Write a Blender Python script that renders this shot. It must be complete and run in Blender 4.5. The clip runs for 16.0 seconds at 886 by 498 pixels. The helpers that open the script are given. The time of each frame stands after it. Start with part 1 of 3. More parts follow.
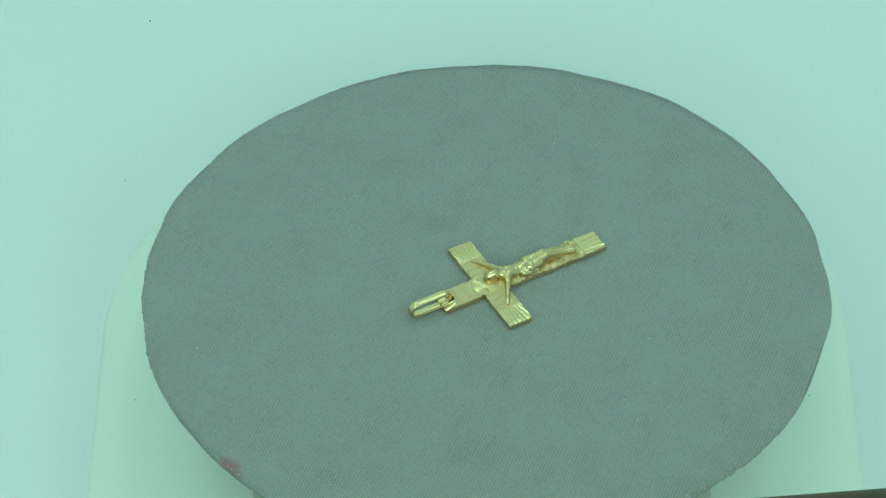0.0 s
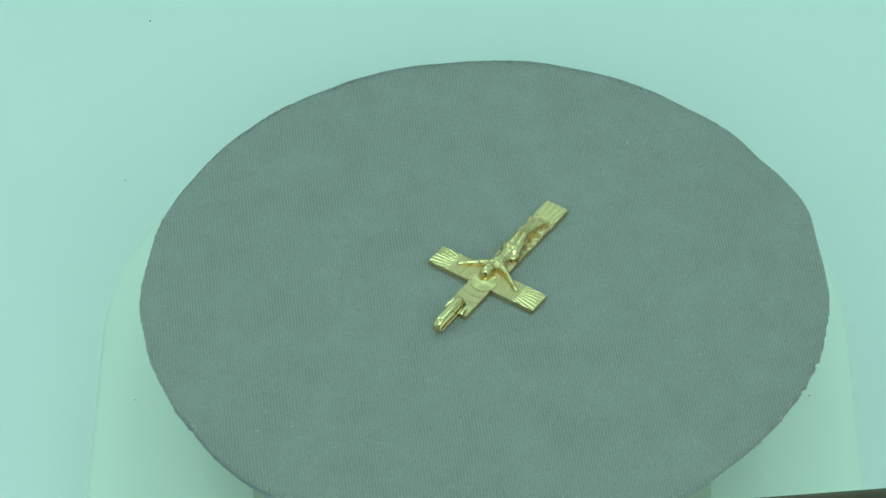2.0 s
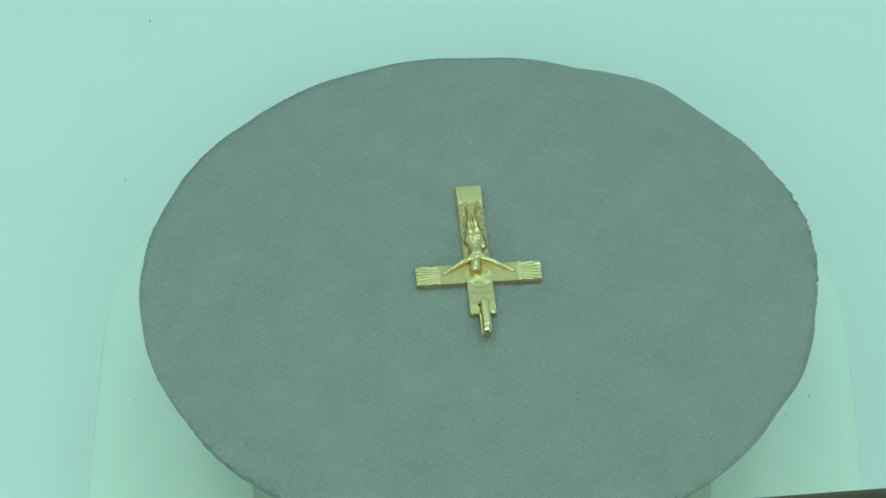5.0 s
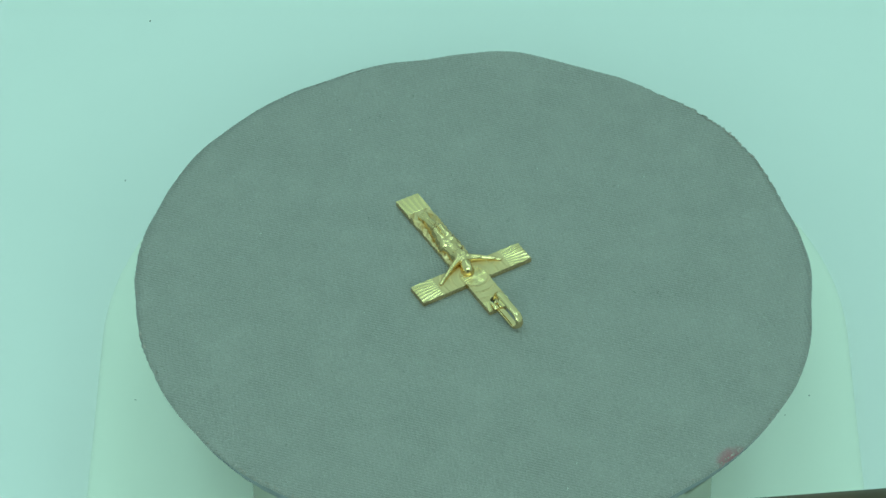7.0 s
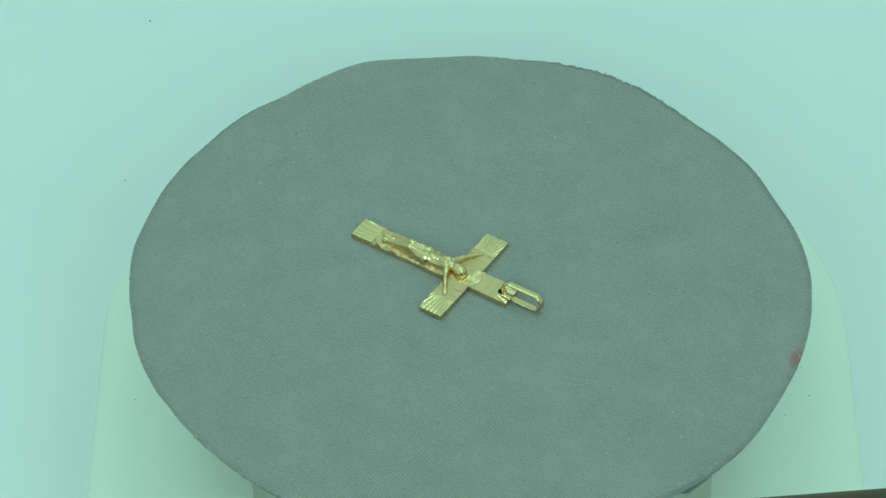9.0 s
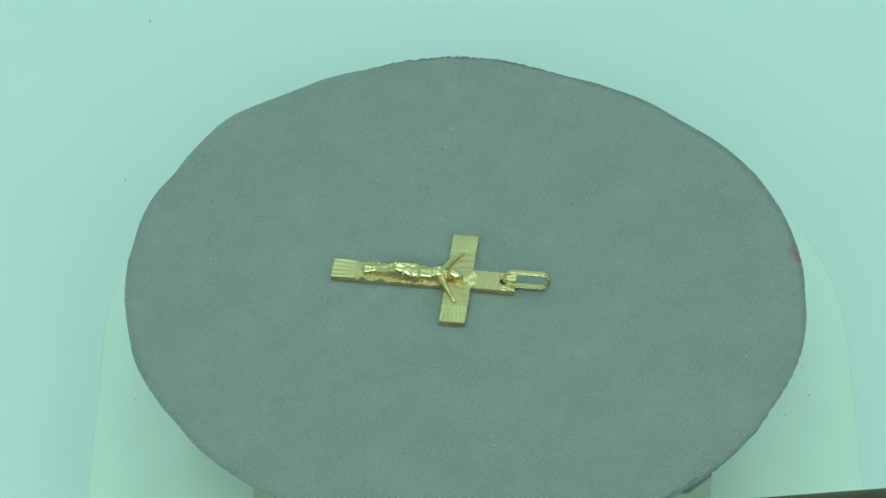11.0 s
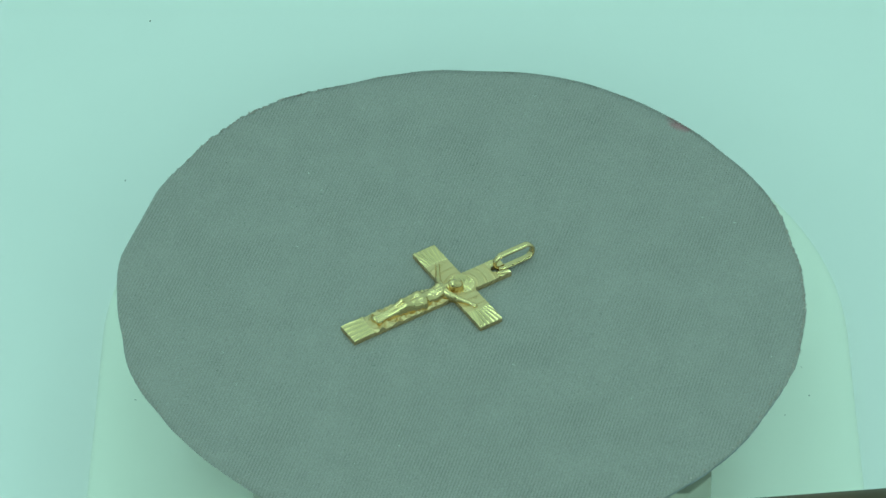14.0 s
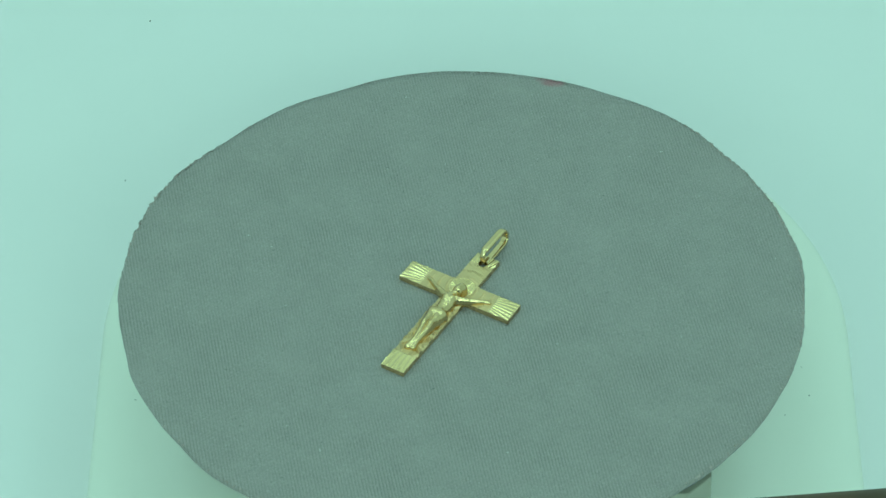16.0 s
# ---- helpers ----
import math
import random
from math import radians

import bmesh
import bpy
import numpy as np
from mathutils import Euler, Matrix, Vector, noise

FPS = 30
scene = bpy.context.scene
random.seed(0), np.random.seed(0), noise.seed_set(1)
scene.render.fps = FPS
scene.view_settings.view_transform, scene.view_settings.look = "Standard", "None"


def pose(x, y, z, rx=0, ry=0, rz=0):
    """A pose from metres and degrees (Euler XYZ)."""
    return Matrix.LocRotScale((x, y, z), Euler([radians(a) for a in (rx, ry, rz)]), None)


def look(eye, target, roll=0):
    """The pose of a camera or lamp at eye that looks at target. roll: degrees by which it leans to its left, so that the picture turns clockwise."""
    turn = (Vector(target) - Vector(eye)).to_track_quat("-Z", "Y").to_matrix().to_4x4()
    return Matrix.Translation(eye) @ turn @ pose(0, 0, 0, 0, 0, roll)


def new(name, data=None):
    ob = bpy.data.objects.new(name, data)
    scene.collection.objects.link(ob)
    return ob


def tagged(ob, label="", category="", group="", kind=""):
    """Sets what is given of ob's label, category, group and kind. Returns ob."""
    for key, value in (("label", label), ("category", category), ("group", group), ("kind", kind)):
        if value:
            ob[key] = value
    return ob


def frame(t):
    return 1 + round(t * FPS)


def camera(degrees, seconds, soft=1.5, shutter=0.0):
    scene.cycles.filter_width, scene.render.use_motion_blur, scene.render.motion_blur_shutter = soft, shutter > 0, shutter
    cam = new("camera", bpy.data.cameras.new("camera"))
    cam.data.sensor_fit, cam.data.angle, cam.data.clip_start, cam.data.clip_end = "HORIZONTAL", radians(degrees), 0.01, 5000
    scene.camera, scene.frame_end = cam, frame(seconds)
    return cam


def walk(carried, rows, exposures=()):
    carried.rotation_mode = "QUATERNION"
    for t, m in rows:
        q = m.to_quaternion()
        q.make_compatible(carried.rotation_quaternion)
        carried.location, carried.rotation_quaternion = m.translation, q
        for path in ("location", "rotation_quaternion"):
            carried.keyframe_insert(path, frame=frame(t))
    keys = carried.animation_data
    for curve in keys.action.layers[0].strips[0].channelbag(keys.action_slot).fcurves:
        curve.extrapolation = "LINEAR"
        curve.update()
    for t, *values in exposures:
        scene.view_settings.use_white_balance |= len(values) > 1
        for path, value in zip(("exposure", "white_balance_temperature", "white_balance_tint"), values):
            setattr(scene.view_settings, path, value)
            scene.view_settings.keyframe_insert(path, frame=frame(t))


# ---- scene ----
# ---------------------------------------------------------------- camera
cam = camera(13.80, 16.0, soft=1.6)
STAND = pose(0.0, -0.38322, 0.37416, 46.3034, 0.4615, 0.2104)
walk(cam, [(0.0, STAND), (16.0, STAND)], exposures=[(0.0, -0.10), (16.0, -0.10)])

# ---------------------------------------------------------------- light
TINT = (0.525, 1.0, 0.875)
FLOOR_Z = -0.035
DECK_Z = -0.032                     # top of the turntable's low body
CEIL_Z = 0.45

world = bpy.data.worlds.new("world")
scene.world = world
world.use_nodes = True
world.node_tree.nodes["Background"].inputs["Color"].default_value = (*TINT, 1)
world.node_tree.nodes["Background"].inputs["Strength"].default_value = 0.05


def area_lamp(name, m, sx, sy, watts, colour):
    data = bpy.data.lights.new(name, "AREA")
    data.shape, data.size, data.size_y = "RECTANGLE", sx, sy
    data.energy, data.color = watts, colour
    ob = new(name, data)
    ob.matrix_world = m
    return ob


WARM = (0.540, 1.0, 0.84)
COOL = (0.49, 1.0, 0.95)
area_lamp("front_lamp", look((0.0, -0.50, 0.36), (0.0, 0.0, 0.0)), 0.54, 0.22, 1.92, WARM)
# unseen lights added for top light and gleams on the gold
area_lamp("ceiling_fill", look((0.0, 0.17, CEIL_Z - 0.006), (0.0, 0.17, 0.0)), 0.42, 0.16, 0.25, TINT)
area_lamp("back_fill", look((0.0, 0.305, 0.32), (0.0, 0.0, 0.05)), 0.48, 0.16, 0.08, TINT)
area_lamp("west_fill", look((-0.155, -0.03, CEIL_Z - 0.012), (-0.155, -0.03, 0.0)), 0.03, 0.56, 0.19, COOL)
area_lamp("east_fill", look((0.155, -0.03, CEIL_Z - 0.012), (0.155, -0.03, 0.0)), 0.03, 0.56, 0.19, COOL)


# ---------------------------------------------------------------- helpers
def link_mesh(name, bm, material, smooth=False):
    me = bpy.data.meshes.new(name)
    bmesh.ops.recalc_face_normals(bm, faces=bm.faces)
    bm.to_mesh(me)
    bm.free()
    me.materials.append(material)
    if smooth:
        me.polygons.foreach_set("use_smooth", [True] * len(me.polygons))
    return new(name, me)


def part(name, bm, material, parent, label="", smooth=False):
    ob = link_mesh(name, bm, material, smooth)
    ob.parent = parent
    return tagged(ob, label=label)


def raw_part(name, verts, faces, smooth, material, parent, label="", side=None):
    me = bpy.data.meshes.new(name)
    me.from_pydata(verts, [], faces)
    me.materials.append(material)
    if side:
        me.materials.append(side)
        me.polygons.foreach_set("material_index", [0 if s else 1 for s in smooth])
    me.polygons.foreach_set("use_smooth", smooth)
    me.update()
    ob = new(name, me)
    ob.parent = parent
    return tagged(ob, label=label)


def box_bm(x0, x1, y0, y1, z0, z1, bevel=0.0, segments=3):
    bm = bmesh.new()
    bmesh.ops.create_cube(bm, size=1.0)
    bmesh.ops.scale(bm, vec=(x1 - x0, y1 - y0, z1 - z0), verts=bm.verts)
    bmesh.ops.translate(bm, vec=((x0 + x1) / 2, (y0 + y1) / 2, (z0 + z1) / 2), verts=bm.verts)
    if bevel:
        bmesh.ops.bevel(bm, geom=list(bm.edges), offset=bevel, segments=segments, affect="EDGES", profile=0.5)
    return bm


# ---------------------------------------------------------------- materials
def material(name, colour, rough=0.5, metal=0.0):
    mat = bpy.data.materials.new(name)
    mat.use_nodes = True
    nt = mat.node_tree
    bsdf = nt.nodes["Principled BSDF"]
    bsdf.inputs["Base Color"].default_value = (*colour, 1)
    bsdf.inputs["Roughness"].default_value = rough
    bsdf.inputs["Metallic"].default_value = metal
    return mat, nt, bsdf


def math_node(nt, op, a, b=None, clamp=False):
    n = nt.nodes.new("ShaderNodeMath")
    n.operation, n.use_clamp = op, clamp
    for i, v in enumerate((a, b)):
        if v is None:
            continue
        if isinstance(v, (int, float)):
            n.inputs[i].default_value = v
        else:
            nt.links.new(v, n.inputs[i])
    return n.outputs[0]


def noise_tex(nt, scale, detail=3.0, rough=0.55):
    tc = nt.nodes.new("ShaderNodeTexCoord")
    n = nt.nodes.new("ShaderNodeTexNoise")
    n.inputs["Scale"].default_value = scale
    n.inputs["Detail"].default_value = detail
    n.inputs["Roughness"].default_value = rough
    nt.links.new(tc.outputs["Object"], n.inputs["Vector"])
    return n.outputs["Fac"]


def ramp_mix(nt, fac, low, high, c0, c1):
    r = nt.nodes.new("ShaderNodeValToRGB")
    r.color_ramp.elements[0].position, r.color_ramp.elements[1].position = low, high
    r.color_ramp.elements[0].color, r.color_ramp.elements[1].color = (*c0, 1), (*c1, 1)
    nt.links.new(fac, r.inputs["Fac"])
    return r.outputs["Color"]


def bump(nt, bsdf, height, strength, distance):
    b = nt.nodes.new("ShaderNodeBump")
    b.inputs["Strength"].default_value = strength
    b.inputs["Distance"].default_value = distance
    nt.links.new(height, b.inputs["Height"])
    nt.links.new(b.outputs["Normal"], bsdf.inputs["Normal"])


def mix_colour(nt, fac, a, b):
    m = nt.nodes.new("ShaderNodeMix")
    m.data_type = "RGBA"
    nt.links.new(fac, m.inputs[0])
    for sock, v in ((m.inputs[6], a), (m.inputs[7], b)):
        if isinstance(v, tuple):
            sock.default_value = (*v, 1)
        else:
            nt.links.new(v, sock)
    return m.outputs[2]


STAIN = (-0.0074, 0.0484)          # on the cloth, in the turntable's own axes
RIB_TURN = -56.5                   # way of the ribs on the cloth
RIB_STEP = 0.00046
CROSS_TURN, CROSS_STEP = 60.3, 0.00052


def make_cloth():
    mat, nt, bsdf = material("ribbed_grey_cloth", (0.34, 0.31, 0.30), 0.9)
    tc = nt.nodes.new("ShaderNodeTexCoord")
    sep = nt.nodes.new("ShaderNodeSeparateXYZ")
    nt.links.new(tc.outputs["Object"], sep.inputs[0])
    x, y = sep.outputs["X"], sep.outputs["Y"]
    a = radians(RIB_TURN)
    across = math_node(nt, "ADD", math_node(nt, "MULTIPLY", x, -math.sin(a)), math_node(nt, "MULTIPLY", y, math.cos(a)))
    along = math_node(nt, "ADD", math_node(nt, "MULTIPLY", x, math.cos(a)), math_node(nt, "MULTIPLY", y, math.sin(a)))
    wander = math_node(nt, "MULTIPLY", math_node(nt, "SUBTRACT", noise_tex(nt, 120, 2), 0.5), 0.00015)
    across_w = math_node(nt, "ADD", across, wander)
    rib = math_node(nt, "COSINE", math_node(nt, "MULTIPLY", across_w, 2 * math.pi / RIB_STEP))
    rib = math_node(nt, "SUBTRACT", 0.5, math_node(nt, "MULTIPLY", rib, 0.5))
    # shade between the ribs, put into the colour as a darker tone
    groove_shade = math_node(nt, "POWER", math_node(nt, "SUBTRACT", 1.0, rib), 2.2)
    # the second set of threads, which crosses the ribs aslant
    b = radians(CROSS_TURN)
    slant = math_node(nt, "ADD", math_node(nt, "MULTIPLY", x, -math.sin(b)), math_node(nt, "MULTIPLY", y, math.cos(b)))
    slant = math_node(nt, "ADD", slant, math_node(nt, "MULTIPLY", wander, 0.8))
    stitch = math_node(nt, "MULTIPLY", slant, 2 * math.pi / CROSS_STEP)
    stitch = math_node(nt, "ADD", math_node(nt, "MULTIPLY", math_node(nt, "SINE", stitch), 0.5), 0.5)
    fuzz = noise_tex(nt, 4200, 3, 0.7)
    patch = noise_tex(nt, 260, 4, 0.6)
    height = math_node(nt, "ADD", math_node(nt, "MULTIPLY", rib, math_node(nt, "ADD", math_node(nt, "MULTIPLY", patch, 0.1), 0.02)),
                       math_node(nt, "MULTIPLY", stitch, 0.40))
    height = math_node(nt, "ADD", height, math_node(nt, "MULTIPLY", fuzz, 0.55))
    base = ramp_mix(nt, patch, 0.3, 0.75, (0.314, 0.290, 0.281), (0.355, 0.325, 0.315))
    worn = mix_colour(nt, math_node(nt, "MULTIPLY", noise_tex(nt, 55, 3), 0.2), base, (0.30, 0.285, 0.265))
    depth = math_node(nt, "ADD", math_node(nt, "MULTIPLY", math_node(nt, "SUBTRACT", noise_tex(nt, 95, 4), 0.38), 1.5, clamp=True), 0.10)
    thread = mix_colour(nt, math_node(nt, "MULTIPLY", groove_shade, depth), worn, (0.15, 0.138, 0.134))
    # gaps of the crossing threads get their shade by colour too
    cross_shade = math_node(nt, "MULTIPLY", math_node(nt, "SUBTRACT", 1.0, stitch), math_node(nt, "MULTIPLY", math_node(nt, "SUBTRACT", noise_tex(nt, 170, 3), 0.3), 2.0, clamp=True))
    thread = mix_colour(nt, math_node(nt, "MULTIPLY", cross_shade, 0.17), thread, (0.19, 0.175, 0.17))
    # short dark dashes, painted as groove shade where threads sink between the ribs
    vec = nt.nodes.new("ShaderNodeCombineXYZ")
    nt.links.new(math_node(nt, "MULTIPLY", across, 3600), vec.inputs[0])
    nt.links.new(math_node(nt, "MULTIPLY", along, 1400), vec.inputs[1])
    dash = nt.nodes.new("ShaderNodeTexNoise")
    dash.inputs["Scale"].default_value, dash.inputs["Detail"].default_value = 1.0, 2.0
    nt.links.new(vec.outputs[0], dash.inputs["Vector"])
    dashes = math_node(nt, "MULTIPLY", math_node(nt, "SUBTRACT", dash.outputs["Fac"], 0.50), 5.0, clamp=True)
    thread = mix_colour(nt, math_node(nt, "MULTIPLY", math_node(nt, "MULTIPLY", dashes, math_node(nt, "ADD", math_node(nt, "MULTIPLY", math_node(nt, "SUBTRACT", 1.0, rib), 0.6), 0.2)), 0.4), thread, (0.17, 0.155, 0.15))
    lights = math_node(nt, "MULTIPLY", math_node(nt, "SUBTRACT", 0.44, dash.outputs["Fac"]), 5.0, clamp=True)
    thread = mix_colour(nt, math_node(nt, "MULTIPLY", math_node(nt, "MULTIPLY", lights, rib), 0.3), thread, (0.46, 0.42, 0.41))
    height = math_node(nt, "SUBTRACT", height, math_node(nt, "MULTIPLY", dash.outputs["Fac"], 1.3))
    grain = math_node(nt, "MULTIPLY", math_node(nt, "SUBTRACT", fuzz, 0.5), 2.4, clamp=True)
    thread = mix_colour(nt, grain, thread, (0.50, 0.46, 0.445))
    specks = math_node(nt, "MULTIPLY", math_node(nt, "SUBTRACT", noise_tex(nt, 900, 2), 0.70), 9.0, clamp=True)
    thread = mix_colour(nt, math_node(nt, "MULTIPLY", specks, 0.6), thread, (0.13, 0.13, 0.13))
    # a faded crimson mark, longer along the rim than across it
    dx, dy = math_node(nt, "SUBTRACT", x, STAIN[0]), math_node(nt, "SUBTRACT", y, STAIN[1])
    turn = math.atan2(STAIN[1], STAIN[0])
    rad = math_node(nt, "ADD", math_node(nt, "MULTIPLY", dx, math.cos(turn)), math_node(nt, "MULTIPLY", dy, math.sin(turn)))
    tan = math_node(nt, "ADD", math_node(nt, "MULTIPLY", dx, -math.sin(turn)), math_node(nt, "MULTIPLY", dy, math.cos(turn)))
    d2 = math_node(nt, "ADD", math_node(nt, "POWER", math_node(nt, "ABSOLUTE", math_node(nt, "DIVIDE", rad, 0.0017)), 2.0),
                   math_node(nt, "POWER", math_node(nt, "ABSOLUTE", math_node(nt, "DIVIDE", tan, 0.0026)), 2.0))
    d2 = math_node(nt, "ADD", d2, math_node(nt, "MULTIPLY", math_node(nt, "SUBTRACT", noise_tex(nt, 700, 2), 0.5), 1.6))
    blot = math_node(nt, "MULTIPLY", math_node(nt, "SUBTRACT", 1.25, d2), 0.8, clamp=True)
    colour = mix_colour(nt, math_node(nt, "MULTIPLY", blot, 0.75), thread, (0.40, 0.12, 0.16))
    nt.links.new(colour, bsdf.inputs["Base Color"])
    bsdf.inputs["Specular IOR Level"].default_value = 0.15
    bsdf.inputs["Sheen Weight"].default_value = 0.15
    bsdf.inputs["Sheen Roughness"].default_value = 0.5
    bump(nt, bsdf, height, 0.9, 0.00015)
    return mat


def make_gold(name, colour, rough, grain, depth, spread=0.08):
    mat, nt, bsdf = material(name, colour, rough, 1.0)
    n = noise_tex(nt, grain, 3)
    r = math_node(nt, "ADD", math_node(nt, "MULTIPLY", noise_tex(nt, 900, 3), spread), rough - spread / 2)
    nt.links.new(r, bsdf.inputs["Roughness"])
    tone = ramp_mix(nt, noise_tex(nt, 500, 2), 0.3, 0.7, tuple(c * 0.95 for c in colour), colour)
    nt.links.new(tone, bsdf.inputs["Base Color"])
    bump(nt, bsdf, n, 0.5, depth)
    return mat


def make_plain(name, c0, c1, rough, scale, depth=0.0, spec=0.5):
    mat, nt, bsdf = material(name, c0, rough)
    nt.links.new(ramp_mix(nt, noise_tex(nt, scale, 4), 0.3, 0.7, c0, c1), bsdf.inputs["Base Color"])
    bsdf.inputs["Specular IOR Level"].default_value = spec
    if depth:
        bump(nt, bsdf, noise_tex(nt, scale * 20, 3), 0.4, depth)
    return mat


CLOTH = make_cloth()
FRAY = make_plain("frayed_thread", (0.24, 0.20, 0.19), (0.56, 0.46, 0.43), 0.9, 900, spec=0.1)
BOARD = make_plain("blue_grey_board", (0.20, 0.205, 0.225), (0.27, 0.275, 0.30), 0.6, 300, 0.00002, 0.3)
SHEET = make_plain("white_sheet", (0.775, 0.775, 0.775), (0.795, 0.795, 0.795), 0.75, 14, 0.00001, 0.2)
WALL = make_plain("white_wall", (0.76, 0.76, 0.76), (0.80, 0.80, 0.80), 0.8, 6, 0.00005, 0.2)
ROOM = make_plain("grey_wall", (0.10, 0.10, 0.10), (0.13, 0.13, 0.13), 0.8, 4, 0.00005, 0.2)
CREAM = make_plain("cream_plastic", (0.82, 0.83, 0.757), (0.84, 0.85, 0.777), 0.5, 40, 0.00001, 0.3)
PLINTH = make_plain("olive_grey_plastic", (0.30, 0.29, 0.24), (0.34, 0.33, 0.27), 0.35, 120, 0.00001)
RAIL = make_plain("dark_wood", (0.045, 0.030, 0.016), (0.085, 0.052, 0.028), 0.55, 90, 0.00005, 0.3)
DUST = make_plain("dust", (0.15, 0.15, 0.145), (0.24, 0.235, 0.22), 0.9, 2000)
LINT = make_plain("pale_lint", (0.55, 0.52, 0.50), (0.62, 0.60, 0.58), 0.9, 2000)
GOLD_SATIN = make_gold("satin_gold", (0.69, 0.50, 0.275), 0.42, 9000, 0.00003, 0.14)
GOLD_CUT = make_gold("bright_cut_gold", (0.80, 0.595, 0.305), 0.14, 3000, 0.000006)
GOLD_SIDE = make_gold("burnished_gold_side", (0.80, 0.58, 0.33), 0.16, 2500, 0.00001)
GOLD_CAST = make_gold("cast_gold", (0.77, 0.56, 0.29), 0.19, 4000, 0.00002, 0.12)
GOLD_POLISHED = make_gold("polished_gold", (0.79, 0.585, 0.31), 0.10, 2500, 0.00001)


# ---------------------------------------------------------------- setting
def slab(name, label, x0, x1, y0, y1, z0, z1, mat):
    ob = link_mesh(name, box_bm(x0, x1, y0, y1, z0, z1), mat)
    return tagged(ob, label=label, category=name.split("_")[0], kind="structure")


WX, Y0, Y1, TH = 0.30, -0.62, 0.32, 0.012
slab("floor", "smooth white sheet lying flat under the turntable", -WX, WX, Y0, Y1, FLOOR_Z - TH, FLOOR_Z, SHEET)
slab("wall_back", "plain matt white wall of the photo box", -WX - TH, WX + TH, Y1, Y1 + TH, FLOOR_Z - TH, CEIL_Z, WALL)
slab("wall_east", "plain matt white wall of the photo box", WX, WX + TH, Y0, Y1, FLOOR_Z - TH, CEIL_Z, WALL)
slab("wall_west", "plain matt white wall of the photo box", -WX - TH, -WX, Y0, Y1, FLOOR_Z - TH, CEIL_Z, WALL)
# out of view, added dark so the gold has something darker to mirror
slab("wall_front", "plain grey wall behind the camera", -WX - TH, WX + TH, Y0 - TH, Y0, FLOOR_Z - TH, CEIL_Z, ROOM)
slab("ceiling", "plain white ceiling of the photo box", -WX - TH, WX + TH, Y0 - TH, Y1 + TH, CEIL_Z, CEIL_Z + TH, WALL)


RAIL_AT, RAIL_TURN = (0.0195, -0.1329), 5.54


def build_rail():
    # a slim dark bar across the open front of the box, on two posts; it runs a little askew
    rail = new("front_rail")
    tagged(rail, "slim dark brown wooden rail across the front of the box", "rail", kind="structure")
    rail.matrix_world = pose(RAIL_AT[0], RAIL_AT[1], FLOOR_Z, 0, 0, RAIL_TURN)
    part("bar", box_bm(-0.20, 0.18, -0.009, 0.0, 0.091 - FLOOR_Z, 0.1013 - FLOOR_Z, 0.0036, 8), RAIL, rail, smooth=True)
    for x in (-0.195, 0.172):
        part("post", box_bm(x, x + 0.008, -0.0085, -0.0005, 0.0, 0.091 - FLOOR_Z, 0.0008, 2), RAIL, rail)
    return rail


build_rail()


# ---------------------------------------------------------------- turntable
SPIN, START = 13.1153, 126.823      # degrees a second, degrees at the start
TILT = Vector((0.0, 0.0, 1.0)).rotation_difference(Vector((-0.00266, 0.01081, 1.0)).normalized()).to_matrix().to_4x4()
RIM_AT = (-0.00137, -0.00134)
RIM_R = 0.04996
RIM_WAVES = [(1, 0.133, 0.133), (2, -0.046, 0.276), (3, 0.025, -0.115), (4, -0.059, 0.146), (5, -0.067, -0.024), (6, 0.074, 0.027), (7, -0.039, -0.013), (8, -0.019, -0.014), (9, 0.026, -0.031), (10, 0.068, 0.04), (11, -0.031, -0.034), (12, -0.027, -0.007), (13, -0.034, 0.047), (14, 0.02, -0.03), (15, 0.003, 0.057), (16, 0.006, 0.012), (17, -0.018, -0.042), (18, -0.048, 0.013)]
LIFT_WAVES = [(1, -0.028, -0.166), (2, 0.172, 0.177), (3, -0.19, -0.05), (4, 0.048, 0.043), (5, 0.062, 0.05), (6, -0.034, -0.083), (7, -0.154, 0.11), (8, 0.132, -0.028), (9, -0.13, -0.006)]   # how the cloth's edge curls up and down, in millimetres


def rim_radius(a):
    r = RIM_R + 0.001 * sum(c * math.cos(k * a) + s * math.sin(k * a) for k, c, s in RIM_WAVES)
    return r + 0.00022 * noise.noise((math.cos(a) * 9, math.sin(a) * 9, 3.1)) + 0.00034 * ragged(a) * noise.noise((math.cos(a) * 85, math.sin(a) * 85, 7.7))


def ragged(a):
    """How ragged the cut edge is at that angle, 0 to 1."""
    worst = max(math.cos(a - radians(182)) * 14 - 13, math.cos(a - radians(42)) * 3.5 - 2.7, 0.0)
    return min(1.0, 0.08 + worst + max(noise.noise((math.cos(a) * 5, math.sin(a) * 5, 11.0)) - 0.1, 0.0) * 1.2)


